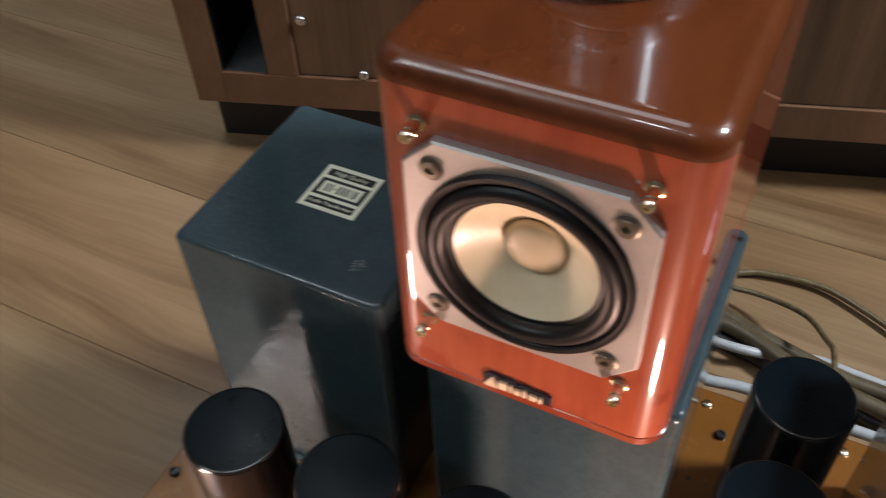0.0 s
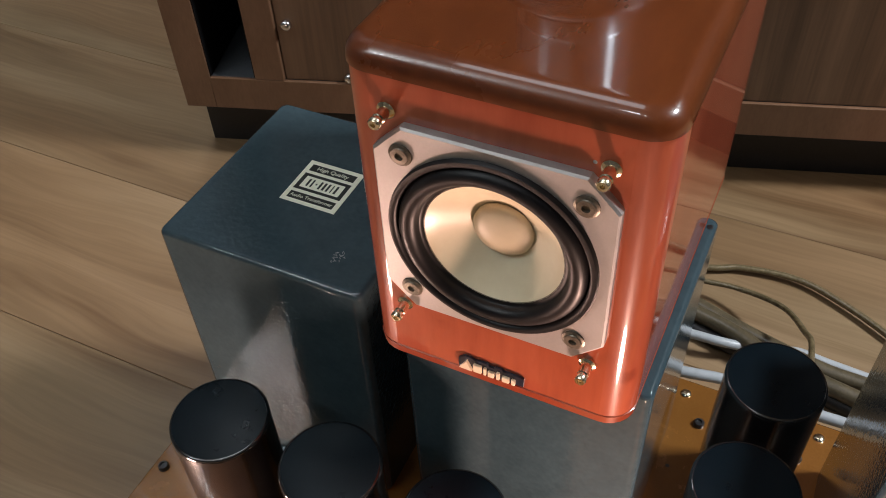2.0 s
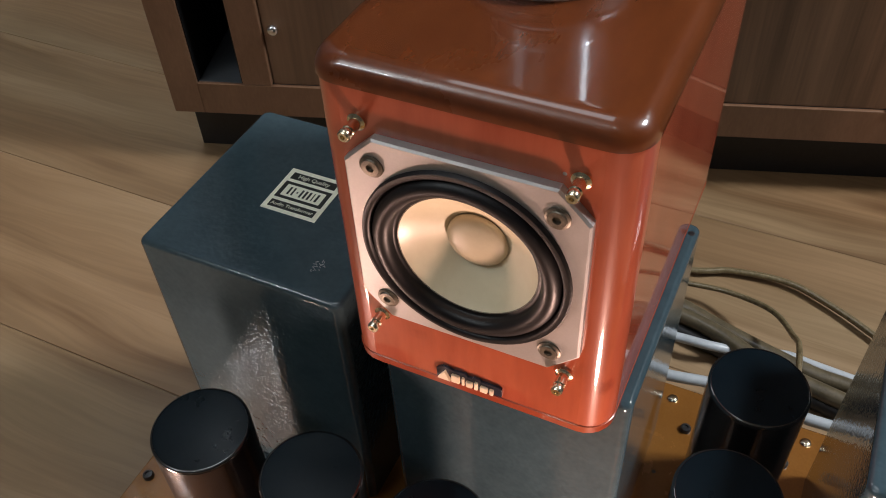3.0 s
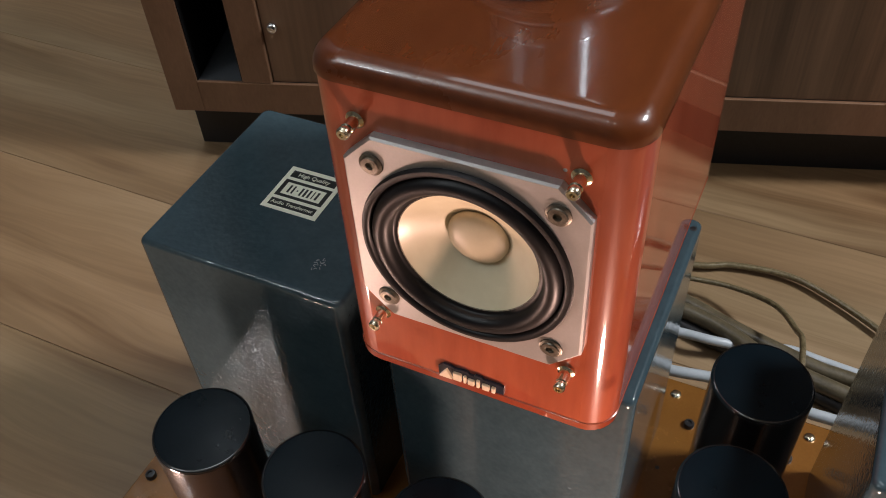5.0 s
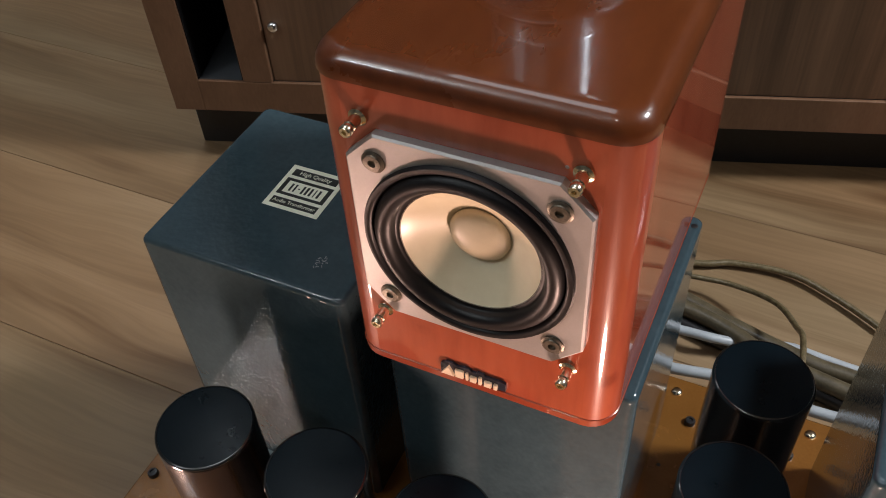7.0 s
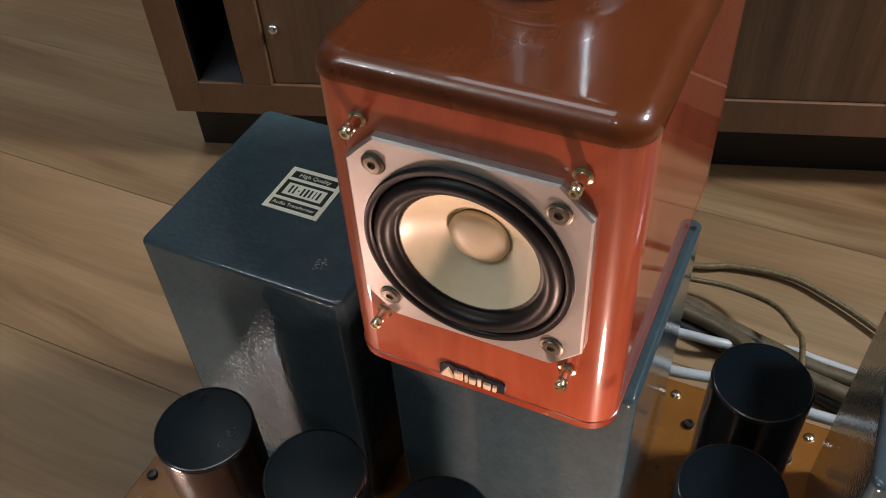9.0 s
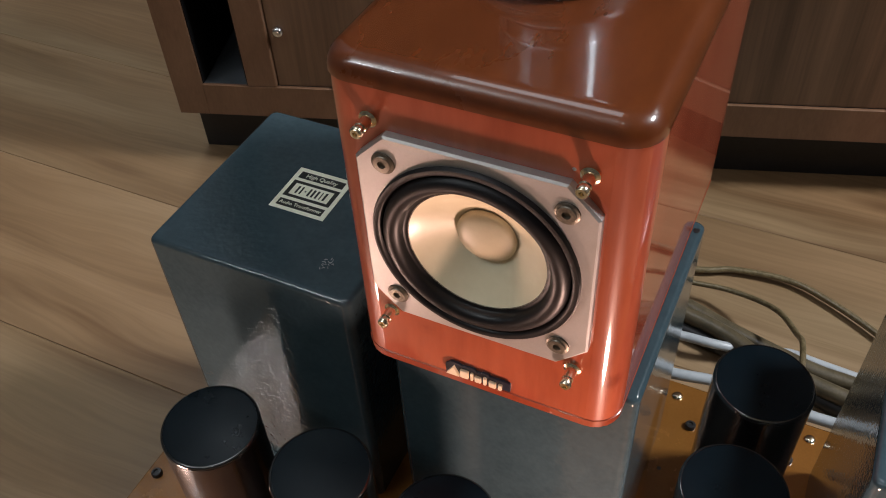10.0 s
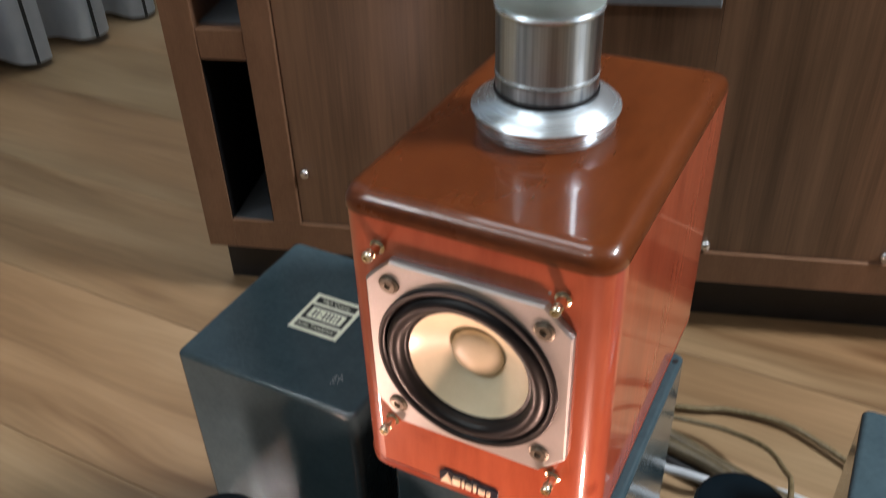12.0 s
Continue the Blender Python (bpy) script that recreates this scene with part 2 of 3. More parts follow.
CLEAR_BROWN = surface("amber_cable", (0.080, 0.060, 0.026), (0.200, 0.155, 0.085), 160, (1, 1, 1), 0.36, metal=0.1, fine=420, bump=0.25, blotch=0.5, coat=0.4, coat_rough=0.12)
DARK_CABLE = surface("smoked_cable", (0.050, 0.040, 0.022), (0.112, 0.088, 0.050), 60, rough=0.42, fine=420, bump=0.15, coat=0.25, coat_rough=0.2)
WHITE_CABLE = surface("pale_grey_cable", (0.34, 0.37, 0.39), (0.42, 0.45, 0.47), 60, rough=0.4)
BLACK_CABLE = surface("black_cable", (0.012, 0.012, 0.013), (0.022, 0.022, 0.023), 60, rough=0.45)
CURTAIN = surface("pale_curtain_cloth", (0.72, 0.79, 0.86), (0.82, 0.88, 0.93), 40, rough=0.85, bump=0.2, fine=900)
STRIPE = surface("dark_curtain_band", (0.05, 0.06, 0.065), (0.08, 0.09, 0.095), 40, rough=0.85, bump=0.2, fine=900)
WALL = surface("wall_paint", (0.140, 0.130, 0.115), (0.172, 0.160, 0.143), 3, rough=0.8, bump=0.03, fine=200)
CEILING = surface("ceiling_paint", (0.74, 0.73, 0.71), (0.79, 0.78, 0.76), 3, rough=0.85)
PLATE = surface("blue_grey_metal", (0.16, 0.19, 0.22), (0.20, 0.235, 0.27), 30, rough=0.4, metal=0.4)
FROST, _n, _l, _b = nodes_of("frosted_glass")
_b.inputs["Base Color"].default_value = (0.80, 0.90, 0.88, 1)
_b.inputs["Transmission Weight"].default_value = 0.75
_b.inputs["Roughness"].default_value = 0.28
_b.inputs["IOR"].default_value = 1.45


# ---- mesh helpers ----
def mesh_of(name, bm, material, smooth=40):
    bmesh.ops.recalc_face_normals(bm, faces=bm.faces)
    if bm.faces.layers.int.get("flat_sided"):
        smooth = 0
    me = bpy.data.meshes.new(name)
    bm.to_mesh(me)
    bm.free()
    me.materials.append(material)
    if smooth:
        for p in me.polygons:
            p.use_smooth = True
        me.set_sharp_from_angle(angle=radians(smooth))
    return me


def part(name, bm, material, parent, label="", smooth=40):
    ob = new(name, mesh_of(name, bm, material, smooth))
    ob.parent = parent
    if label:
        tagged(ob, label)
    return ob


def base(name, m, label, category, group="", kind=""):
    ob = new(name)
    ob.matrix_world = m
    ob.empty_display_size = 0.02
    return tagged(ob, label, category, group, kind)


def solo(name, bm, material, label, category, group="", kind="", smooth=40):
    return tagged(new(name, mesh_of(name, bm, material, smooth)), label, category, group, kind)


def box(x0, y0, z0, x1, y1, z1, bevel=0.0, seg=2):
    bm = bmesh.new()
    bmesh.ops.create_cube(bm, size=1)
    for v in bm.verts:
        v.co = Vector(((x0 + x1) / 2 + v.co.x * (x1 - x0), (y0 + y1) / 2 + v.co.y * (y1 - y0), (z0 + z1) / 2 + v.co.z * (z1 - z0)))
    if bevel:
        bmesh.ops.bevel(bm, geom=bm.edges[:], offset=bevel, segments=seg, profile=0.5, affect="EDGES")
    bm.faces.layers.int.new("flat_sided")
    return bm


def lathe(profile, seg=48, axis="z", centre=(0, 0, 0), close=True):
    """Turn (radius, height) pairs round an axis; heights run along it."""
    bm = bmesh.new()
    rings = []
    for r, h in profile:
        ring = []
        for i in range(seg if r > 1e-6 else 1):
            a = 2 * math.pi * i / seg
            c, s = r * math.cos(a), r * math.sin(a)
            p = (c, s, h) if axis == "z" else (c, h, s)
            ring.append(bm.verts.new(Vector(p) + Vector(centre)))
        rings.append(ring)
    for a, b in zip(rings, rings[1:]):
        for i in range(seg):
            q = [a[i % len(a)], a[(i + 1) % len(a)], b[(i + 1) % len(b)], b[i % len(b)]]
            q = list(dict.fromkeys(q))
            if len(q) > 2:
                bm.faces.new(q)
    if close:
        for ring in (rings[0], rings[-1]):
            if len(ring) > 2:
                bm.faces.new(ring)
    return bm


def outline(hx, y0, y1, r, n=6, rear=None):
    """A rectangle in plan with rounded corners (rear: the radius of the two far ones), counter-clockwise.
    A point just outside each arc keeps the flat sides flat."""
    pts, q, e = [], r if rear is None else rear, 0.0004
    for cx, cy, c, a0 in ((hx - q, y1 - q, q, 0), (-hx + q, y1 - q, q, 90), (-hx + r, y0 + r, r, 180), (hx - r, y0 + r, r, 270)):
        arc = []
        for i in range(n + 1):
            a = radians(a0 + 90 * i / n)
            arc.append((cx + c * math.cos(a), cy + c * math.sin(a)))
        a, b = radians(a0), radians(a0 + 90)
        pts.append((arc[0][0] + e * math.sin(a), arc[0][1] - e * math.cos(a)))
        pts += arc
        pts.append((arc[-1][0] - e * math.sin(b), arc[-1][1] + e * math.cos(b)))
    return pts


def loft(levels):
    """Skin plan outlines (points, height) one on another, closed at both ends."""
    bm = bmesh.new()
    rings = [[bm.verts.new((x, y, z)) for x, y in pts] for pts, z in levels]
    for a, b in zip(rings, rings[1:]):
        for i in range(len(a)):
            j = (i + 1) % len(a)
            bm.faces.new((a[i], a[j], b[j], b[i]))
    bm.faces.new(rings[0][::-1])
    bm.faces.new(rings[-1])
    return bm


def tube(points, radius, seg=10, flat=1.0):
    """A round cord through smoothed points."""
    pts = [Vector(p) for p in points]
    fine = []
    for i in range(len(pts) - 1):
        p0, p1, p2, p3 = pts[max(i - 1, 0)], pts[i], pts[i + 1], pts[min(i + 2, len(pts) - 1)]
        for k in range(8):
            t = k / 8
            fine.append(0.5 * (2 * p1 + (p2 - p0) * t + (2 * p0 - 5 * p1 + 4 * p2 - p3) * t * t + (3 * p1 - p0 - 3 * p2 + p3) * t ** 3))
    fine.append(pts[-1])
    bm = bmesh.new()
    rings = []
    for i, p in enumerate(fine):
        d = (fine[min(i + 1, len(fine) - 1)] - fine[max(i - 1, 0)]).normalized()
        s = d.cross(Vector((0, 0, 1))).normalized()
        u = s.cross(d)
        rings.append([bm.verts.new(p + radius * (math.cos(2 * math.pi * k / seg) * s + flat * math.sin(2 * math.pi * k / seg) * u)) for k in range(seg)])
    for a, b in zip(rings, rings[1:]):
        for k in range(seg):
            bm.faces.new((a[k], a[(k + 1) % seg], b[(k + 1) % seg], b[k]))
    bm.faces.new(rings[0][::-1])
    bm.faces.new(rings[-1])
    return bm


def lettering(name, text, size, m, material, parent, depth=0.0001):
    cu = bpy.data.curves.new(name, "FONT")
    cu.body, cu.size, cu.extrude = text, size, depth
    cu.align_x, cu.align_y = "CENTER", "CENTER"
    ob = new(name, cu)
    me = bpy.data.meshes.new_from_object(ob)
    bpy.data.objects.remove(ob)
    me.materials.clear()
    me.materials.append(material)
    ob = new(name, me)
    ob.parent = parent
    ob.matrix_local = m
    return ob


# ---- room ----
X0, X1, Y0, Y1, TOP = -1.45, 2.2, -2.2, 1.75, 2.4
solo("wall_west", box(X0 - 0.1, Y0 - 0.1, 0, X0, Y1 + 0.1, TOP), WALL, "painted wall behind the curtain", "wall", kind="structure")
solo("wall_east", box(X1, Y0 - 0.1, 0, X1 + 0.1, Y1 + 0.1, TOP), WALL, "plain painted room wall", "wall", kind="structure")
solo("wall_north", box(X0, Y1, 0, X1, Y1 + 0.1, TOP), WALL, "painted wall behind the cabinet", "wall", kind="structure")
solo("wall_south", box(X0, Y0 - 0.1, 0, X1, Y0, TOP), WALL, "plain painted room wall", "wall", kind="structure")
solo("ceiling", box(X0 - 0.1, Y0 - 0.1, TOP, X1 + 0.1, Y1 + 0.1, TOP + 0.1), CEILING, "plain white painted ceiling", "ceiling", kind="structure")
floor = solo("floor", box(X0 - 0.1, Y0 - 0.1, -0.1, X1 + 0.1, Y1 + 0.1, -0.009), PLINTH, "brown wood-grain laminate floor of long strips", "floor", kind="structure")

# ---- storage cabinet ----
CAB = pose(-0.482, 0.336, 0, 0, 0, 17.67)
CAB_W, CAB_H, CAB_D = 1.50, 1.85, 0.38
cabinet = base("storage_cabinet", CAB, "walnut-veneer storage cabinet on a black plinth, open niche at one end", "cabinet")
part("plinth", box(0.004, 0.030, 0, CAB_W - 0.004, CAB_D - 0.02, 0.065, 0.001), PLINTH, cabinet, "matt black recessed plinth")
part("side_panel", box(0, 0.0, 0.065, 0.0315, CAB_D, CAB_H, 0.0006), CABINET_FRAME, cabinet)
part("side_panel", box(CAB_W - 0.03, 0, 0.065, CAB_W, CAB_D, CAB_H, 0.0015), CABINET_FRAME, cabinet)
part("bottom_rail", box(0.0316, 0.0, 0.065, CAB_W - 0.0302, 0.0040, 0.1007, 0.0006), CABINET_FRAME, cabinet)
part("bottom_board", box(0.0318, 0.0042, 0.066, CAB_W - 0.0302, CAB_D - 0.012, 0.1000), NICHE_FLOOR, cabinet)
part("divider", box(0.0785, 0.0, 0.1008, 0.1085, CAB_D - 0.012, CAB_H - 0.031, 0.0012), CABINET_FRAME, cabinet)
part("niche_shelf", box(0.0317, 0.001, 0.284, 0.0783, CAB_D - 0.012, 0.3145, 0.0012), CABINET_FRAME, cabinet)
part("shelf_lining", box(0.0322, 0.012, 0.3147, 0.0780, CAB_D - 0.014, 0.3165), NICHE_FLOOR, cabinet, "slate-grey lining of the niche shelf")
# near-black sheets on both sides and the back of the niche
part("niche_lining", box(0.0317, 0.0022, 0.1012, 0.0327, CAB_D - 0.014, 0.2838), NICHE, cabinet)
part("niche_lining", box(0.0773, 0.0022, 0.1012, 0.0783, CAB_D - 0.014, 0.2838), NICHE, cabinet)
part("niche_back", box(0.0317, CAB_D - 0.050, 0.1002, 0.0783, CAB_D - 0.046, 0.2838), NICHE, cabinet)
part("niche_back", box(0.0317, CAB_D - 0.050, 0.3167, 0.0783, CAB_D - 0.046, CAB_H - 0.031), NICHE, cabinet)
part("top_board", box(0.0317, 0, CAB_H - 0.03, CAB_W - 0.0302, CAB_D, CAB_H, 0.0012), CABINET_FRAME, cabinet)
part("back_panel", box(0.0317, CAB_D - 0.0118, 0.067, CAB_W - 0.0302, CAB_D - 0.002, CAB_H - 0.031), CABINET, cabinet)
for a, b in ((0.1095, 0.5060), (0.5060, 0.9880), (0.9880, 1.4695)):
    part("door_panel", box(a, 0.004, 0.1012, b - 0.0002, 0.020, CAB_H - 0.031, 0.0003), CABINET, cabinet, "brown walnut-veneer door panel")
KNOB = [(0.0, 0.0), (0.0036, 0.0), (0.0052, -0.0015), (0.0052, -0.0045), (0.0042, -0.0062), (0.0022, -0.0070), (0.0, -0.0071)]
for u, z in ((0.120, 0.163), (0.174, 0.107), (0.523, 0.109), (0.690, 0.110)):
    part("knob", lathe([(r, h + 0.004) for r, h in KNOB], 20, "y", (u, 0, z), close=False), CHROME, cabinet, "small round silver knob")
part("metal_plate", box(0.385, -0.0065, 0.352, 0.503, -0.0005, 0.400, 0.0015), PLATE, cabinet, "blue-grey metal plate on the cabinet front")

# ---- curtain ----
def curtain_sheet(a, b, offset, name_bm_steps=220):
    """Hanging cloth with deep folds between two lengths along the wall."""
    bm = bmesh.new()
    cols = []
    for i in range(name_bm_steps + 1):
        s = a + (b - a) * i / name_bm_steps
        col = []
        for z in (0.012, 0.30, 0.8, 1.5, 2.25):
            amp = 0.052 * (1 - 0.15 * z)
            x = -1.215 + amp * math.sin(2 * math.pi * (s - 0.675) / 0.128) + 0.012 * math.sin(9 * s + z) + offset
            y = s - 0.013 * math.sin(4 * math.pi * (s - 0.675) / 0.128)
            col.append(bm.verts.new((x, y, z + (0.004 * math.sin(31 * s) if z < 0.1 else 0))))
        cols.append(col)
    for p, q in zip(cols, cols[1:]):
        for k in range(4):
            bm.faces.new((p[k], q[k], q[k + 1], p[k + 1]))
    r = bmesh.ops.solidify(bm, geom=bm.faces[:], thickness=0.0015)
    return bm


curtain = base("curtain", pose(0, 0, 0), "pale grey floor-length curtain with narrow dark vertical bands, in deep folds", "curtain")
part("cloth", curtain_sheet(0.20, 1.70, 0.0), CURTAIN, curtain)
for s in (0.317, 0.445, 0.573, 0.701, 0.829, 0.957, 1.085, 1.213):
    part("band", curtain_sheet(s - 0.0016, s + 0.0012, 0.0040, 6), STRIPE, curtain, "narrow dark band")
part("curtain_rail", lathe([(0.011, -0.78), (0.011, 0.78)], 16, "y", (-1.205, 0.95, 2.26)), ALU, curtain, "slim aluminium rail")

# ---- amplifier ----
DECK = 0.085
amplifier = base("valve_amplifier", pose(0, 0, 0), "valve amplifier chassis with an orange-bronze top plate on the floor", "amplifier")
part("top_plate", box(-0.234, -0.30, DECK - 0.004, 0.318, 0.187, DECK, 0.0012), COPPER, amplifier, "orange-bronze metal top plate")
part("chassis", box(-0.230, -0.296, 0.018, 0.314, 0.183, DECK - 0.0042, 0.002), DARK_STEEL, amplifier, "black steel chassis")
for fx in (-0.20, 0.284):
    for fy in (-0.26, 0.15):
        part("foot", lathe([(0.016, 0.0), (0.018, 0.003), (0.018, 0.0178)], 24, "z", (fx, fy, 0)), RUBBER, amplifier)
HEAD = [(0.0, 0.0024), (0.0016, 0.0024), (0.0017, 0.0034), (0.0030, 0.0033), (0.0036, 0.0022), (0.0036, 0.0)]
for x, y in ((0.085, 0.154), (0.148, 0.153), (-0.226, -0.021), (-0.226, 0.154), (-0.226, -0.20)):
    part("screw", lathe([(r, h + DECK) for r, h in HEAD], 18, "z", (x, y, 0)), DARK_STEEL, amplifier, "black socket screw")
for x in (0.071, 0.159):
    part("brass_stud", lathe([(0.0034, DECK), (0.0034, DECK + 0.0008), (0.0027, DECK + 0.0016), (0.0014, DECK + 0.0020), (0.0, DECK + 0.0021)], 18, "z", (x, 0.175, 0), close=False), BRASS, amplifier, "small brass stud")
part("plug_hole", lathe([(0.0014, DECK + 0.0001), (0.0, DECK + 0.0003)], 10, "z", (0.0745, 0.115, 0), close=False), DARK_STEEL, amplifier)


def can(x, y):
    ob = base("capacitor_can", pose(x, y, DECK), "tall black capacitor can with a satin top on the amplifier", "capacitor", "cans on the amplifier")
    h, r = 0.115, 0.0268
    part("can_body", lathe([(r, 0.0), (r, h - 0.0022), (r - 0.0005, h - 0.0017)], 56), CAN_SIDE, ob, "glossy black can wall")
    part("can_rim", lathe([(r - 0.0005, h - 0.0017)] + [(r - 0.0015 + 0.0015 * math.cos(radians(a)), h - 0.0015 + 0.0015 * math.sin(radians(a))) for a in range(0, 91, 15)], 56, close=False), CAN_RIM, ob, "polished black rolled rim")
    part("can_lid", lathe([(r - 0.00155, h - 0.0005), (r - 0.0016, h - 0.0002), (r - 0.0022, h - 0.0001), (0.0, h - 0.0001)], 56, close=False), CAN_TOP, ob, "satin black flat lid")
    return ob


first_can = can(-0.146, -0.028)
for x, y in ((-0.077, -0.028), (-0.007, -0.028), (0.1175, 0.116), (0.1165, 0.045)):
    copy_thing(first_can, pose(x, y, DECK))


def transformer(x0):
    """A steel transformer cover, 126 mm wide, open seam at the back corner."""
    ob = base("transformer_cover", pose(x0, 0.025, DECK), "dark grey powder-coated steel transformer cover on the amplifier", "transformer", "transformer covers")
    w, d, h = 0.1255, 0.126, 0.185
    pts = outline(w / 2, 0, d, 0.0042, 5)
    levels = [(pts, 0.0), (pts, h - 0.0036), (pts, h - 0.0030)]
    for k in (18, 36, 54, 72, 90):
        a = radians(k)
        inset = 0.0030 * (1 - math.cos(a))
        levels.append((outline(w / 2 - inset, inset, d - inset, 0.0042, 5), h - 0.0030 + 0.0030 * math.sin(a)))
    levels.append((outline(w / 2 - 0.0037, 0.0037, d - 0.0037, 0.004, 5), h))
    bm = loft(levels)
    for v in bm.verts:
        v.co.x += w / 2
    part("steel_cover", bm, HAMMER, ob)
    part("screw_hole", lathe([(0.0018, h + 0.0002), (0.0012, h + 0.0004), (0.0, h + 0.0004)], 14, "z", (w - 0.0034, d - 0.0085, 0), close=False), DARK_STEEL, ob)
    part("foot_flange", box(0.004, -0.004, 0, w - 0.004, -0.0002, 0.0016, 0.0004), HAMMER, ob)
    return ob


cover = transformer(-0.2065)
second_cover = copy_thing(cover, pose(-0.0590, 0.025, DECK))
copy_thing(cover, pose(0.163, 0.025, DECK))

# worn patch on the first cover's top
chips = random.Random(7)
for k in range(22):
    a, r = chips.uniform(0, 6.28), 0.0036 * math.sqrt(chips.random())
    x, y, turn, long = 0.1015 + r * math.cos(a), 0.0210 + 1.5 * r * math.sin(a), chips.uniform(0, 3.14), chips.uniform(0.0003, 0.0010)
    c, q = long * math.cos(turn), long * math.sin(turn)
    part("scuff", tube([(x - c, y - q, 0.18506), (x, y, 0.18508), (x + c, y + q, 0.18506)], 0.00024, 5, 0.5), SCUFF, cover, "pale chip in the paint" if k == 0 else "")

# paper label on the first cover
Z = DECK + 0.185
label = base("paper_label", pose(-0.1415, 0.0905, Z), "square cream paper label with black bands on the transformer cover", "label")
part("paper", box(-0.0175, -0.0175, 0.0001, 0.0175, 0.0175, 0.0004), CREAM, label)
part("top_band", box(-0.0145, 0.0090, 0.0004, 0.0145, 0.0145, 0.00055), INK, label, "black band with small cream words")
part("bottom_band", box(-0.0145, -0.0150, 0.0004, 0.0145, -0.0095, 0.00055), INK, label, "black band with small cream words")
for x0, y0, x1, y1 in ((-0.0150, 0.0046, 0.0150, 0.0066), (-0.0150, -0.0071, 0.0150, -0.0051), (-0.0150, -0.0051, -0.0125, 0.0046), (0.0125, -0.0051, 0.0150, 0.0046)):
    part("frame_bar", box(x0, y0, 0.0004, x1, y1, 0.00055), INK, label)
for i, w in enumerate((0.0012, 0.0010, 0.0009, 0.0012, 0.0013, 0.0012, 0.0006, 0.0013)):
    x = -0.0089 + i * 0.00255
    low, high = (-0.0008, 0.0002) if i == 2 else (-0.0033, 0.0028)
    part("mark", box(x - w / 2, low, 0.0004, x + w / 2, high, 0.00055), INK, label)
lettering("words", "High Quality", 0.0040, pose(0, 0.0117, 0.0006), CREAM, label)
lettering("words", "Audio Transformer", 0.0034, pose(0, -0.0123, 0.0006), CREAM, label)

# ---- loudspeaker ----
S = 0.2703
speaker = base("bookshelf_loudspeaker", pose(0, 0, 0), "small glossy cherry-wood loudspeaker with one cream cone, on a transformer cover", "loudspeaker")
HW, FRONT, BACK, CR = 0.0612, 0.004, 0.181, 0.013
part("base_plate", loft([(outline(HW - 0.0015, FRONT + 0.0012, BACK - 0.001, CR, 6, 0.003), S), (outline(HW - 0.0003, FRONT, BACK, CR, 6, 0.003), S + 0.0012), (outline(HW, FRONT - 0.0003, BACK, CR, 6, 0.003), S + 0.0058), (outline(HW - 0.0006, FRONT + 0.0004, BACK, CR, 6, 0.003), S + 0.0062)]), CHERRY_DARK, speaker, "dark red lacquered base board")
bm = loft([(outline(HW - 0.0002, FRONT, BACK, CR, 6, 0.003), S + 0.0063), (outline(HW - 0.0002, FRONT, BACK, CR, 6, 0.003), 0.4240)])
flat = [f for f in bm.faces if f.calc_center_median().y < FRONT + 1e-5]
bmesh.ops.delete(bm, geom=flat, context="FACES_ONLY")
hx, z0, z1 = HW - 0.0002 - CR, S + 0.0063, 0.4240
edge = [(-hx + 2 * hx * i / 16, z0) for i in range(16)] + [(hx, z0 + (z1 - z0) * i / 16) for i in range(16)]
edge += [(hx - 2 * hx * i / 16, z1) for i in range(16)] + [(-hx, z1 - (z1 - z0) * i / 16) for i in range(16)]
turns = [math.atan2(z - 0.36, x) for x, z in edge]
rings = [[bm.verts.new((x, FRONT, z)) for x, z in edge]]
for depth in (FRONT, FRONT + 0.012):
    rings.append([bm.verts.new((0.0405 * math.cos(a), depth, 0.36 + 0.0405 * math.sin(a))) for a in turns])
for a, b in zip(rings, rings[1:]):
    for i in range(64):
        bm.faces.new((a[i], a[(i + 1) % 64], b[(i + 1) % 64], b[i]))
part("cabinet_body", bm, CHERRY, speaker, "glossy orange-red cherry veneer box")
levels = [(outline(HW - 0.0004, FRONT, BACK, CR, 6, 0.003), 0.4241), (outline(HW, FRONT - 0.0010, BACK + 0.0005, CR, 6, 0.003), 0.4246), (outline(HW, FRONT - 0.0010, BACK + 0.0005, CR, 6, 0.003), 0.4255)]
for k in range(1, 9):
    a = radians(90 * k / 8)
    i = 0.0085 * (1 - math.cos(a))
    levels.append((outline(HW - i, FRONT - 0.0010 + i, BACK + 0.0005 - i, CR - i * 0.55, 6, 0.0045), 0.4255 + 0.0085 * math.sin(a)))
levels.append((outline(HW - 0.0095, FRONT + 0.0085, BACK - 0.009, CR - 0.0052, 6, 0.0045), 0.4340))
part("top_cap", loft(levels), CAP_WOOD, speaker, "dark red-brown lacquered top with rounded edges")
ROOF = 0.4340
part("chip", lathe([(0.0007, 0.0), (0.0005, 0.0003), (0.0, 0.0004)], 8, "z", (0.0572, 0.0440, 0.4310)), SCUFF, speaker, "tiny pale chip in the lacquer")
part("chip", lathe([(0.0, -0.0002), (0.0008, 0.0), (0.0, 0.0002)], 8, "y", (0.0350, FRONT, 0.4110), close=False), SCUFF, speaker, "tiny pale chip in the lacquer")

# driver, centred on z = 0.36, front of the flange near y = 0
C = (0, 0, 0.36)
bm = bmesh.new()
F, K, RI, N = 0.0468, 0.0120, 0.0392, 64


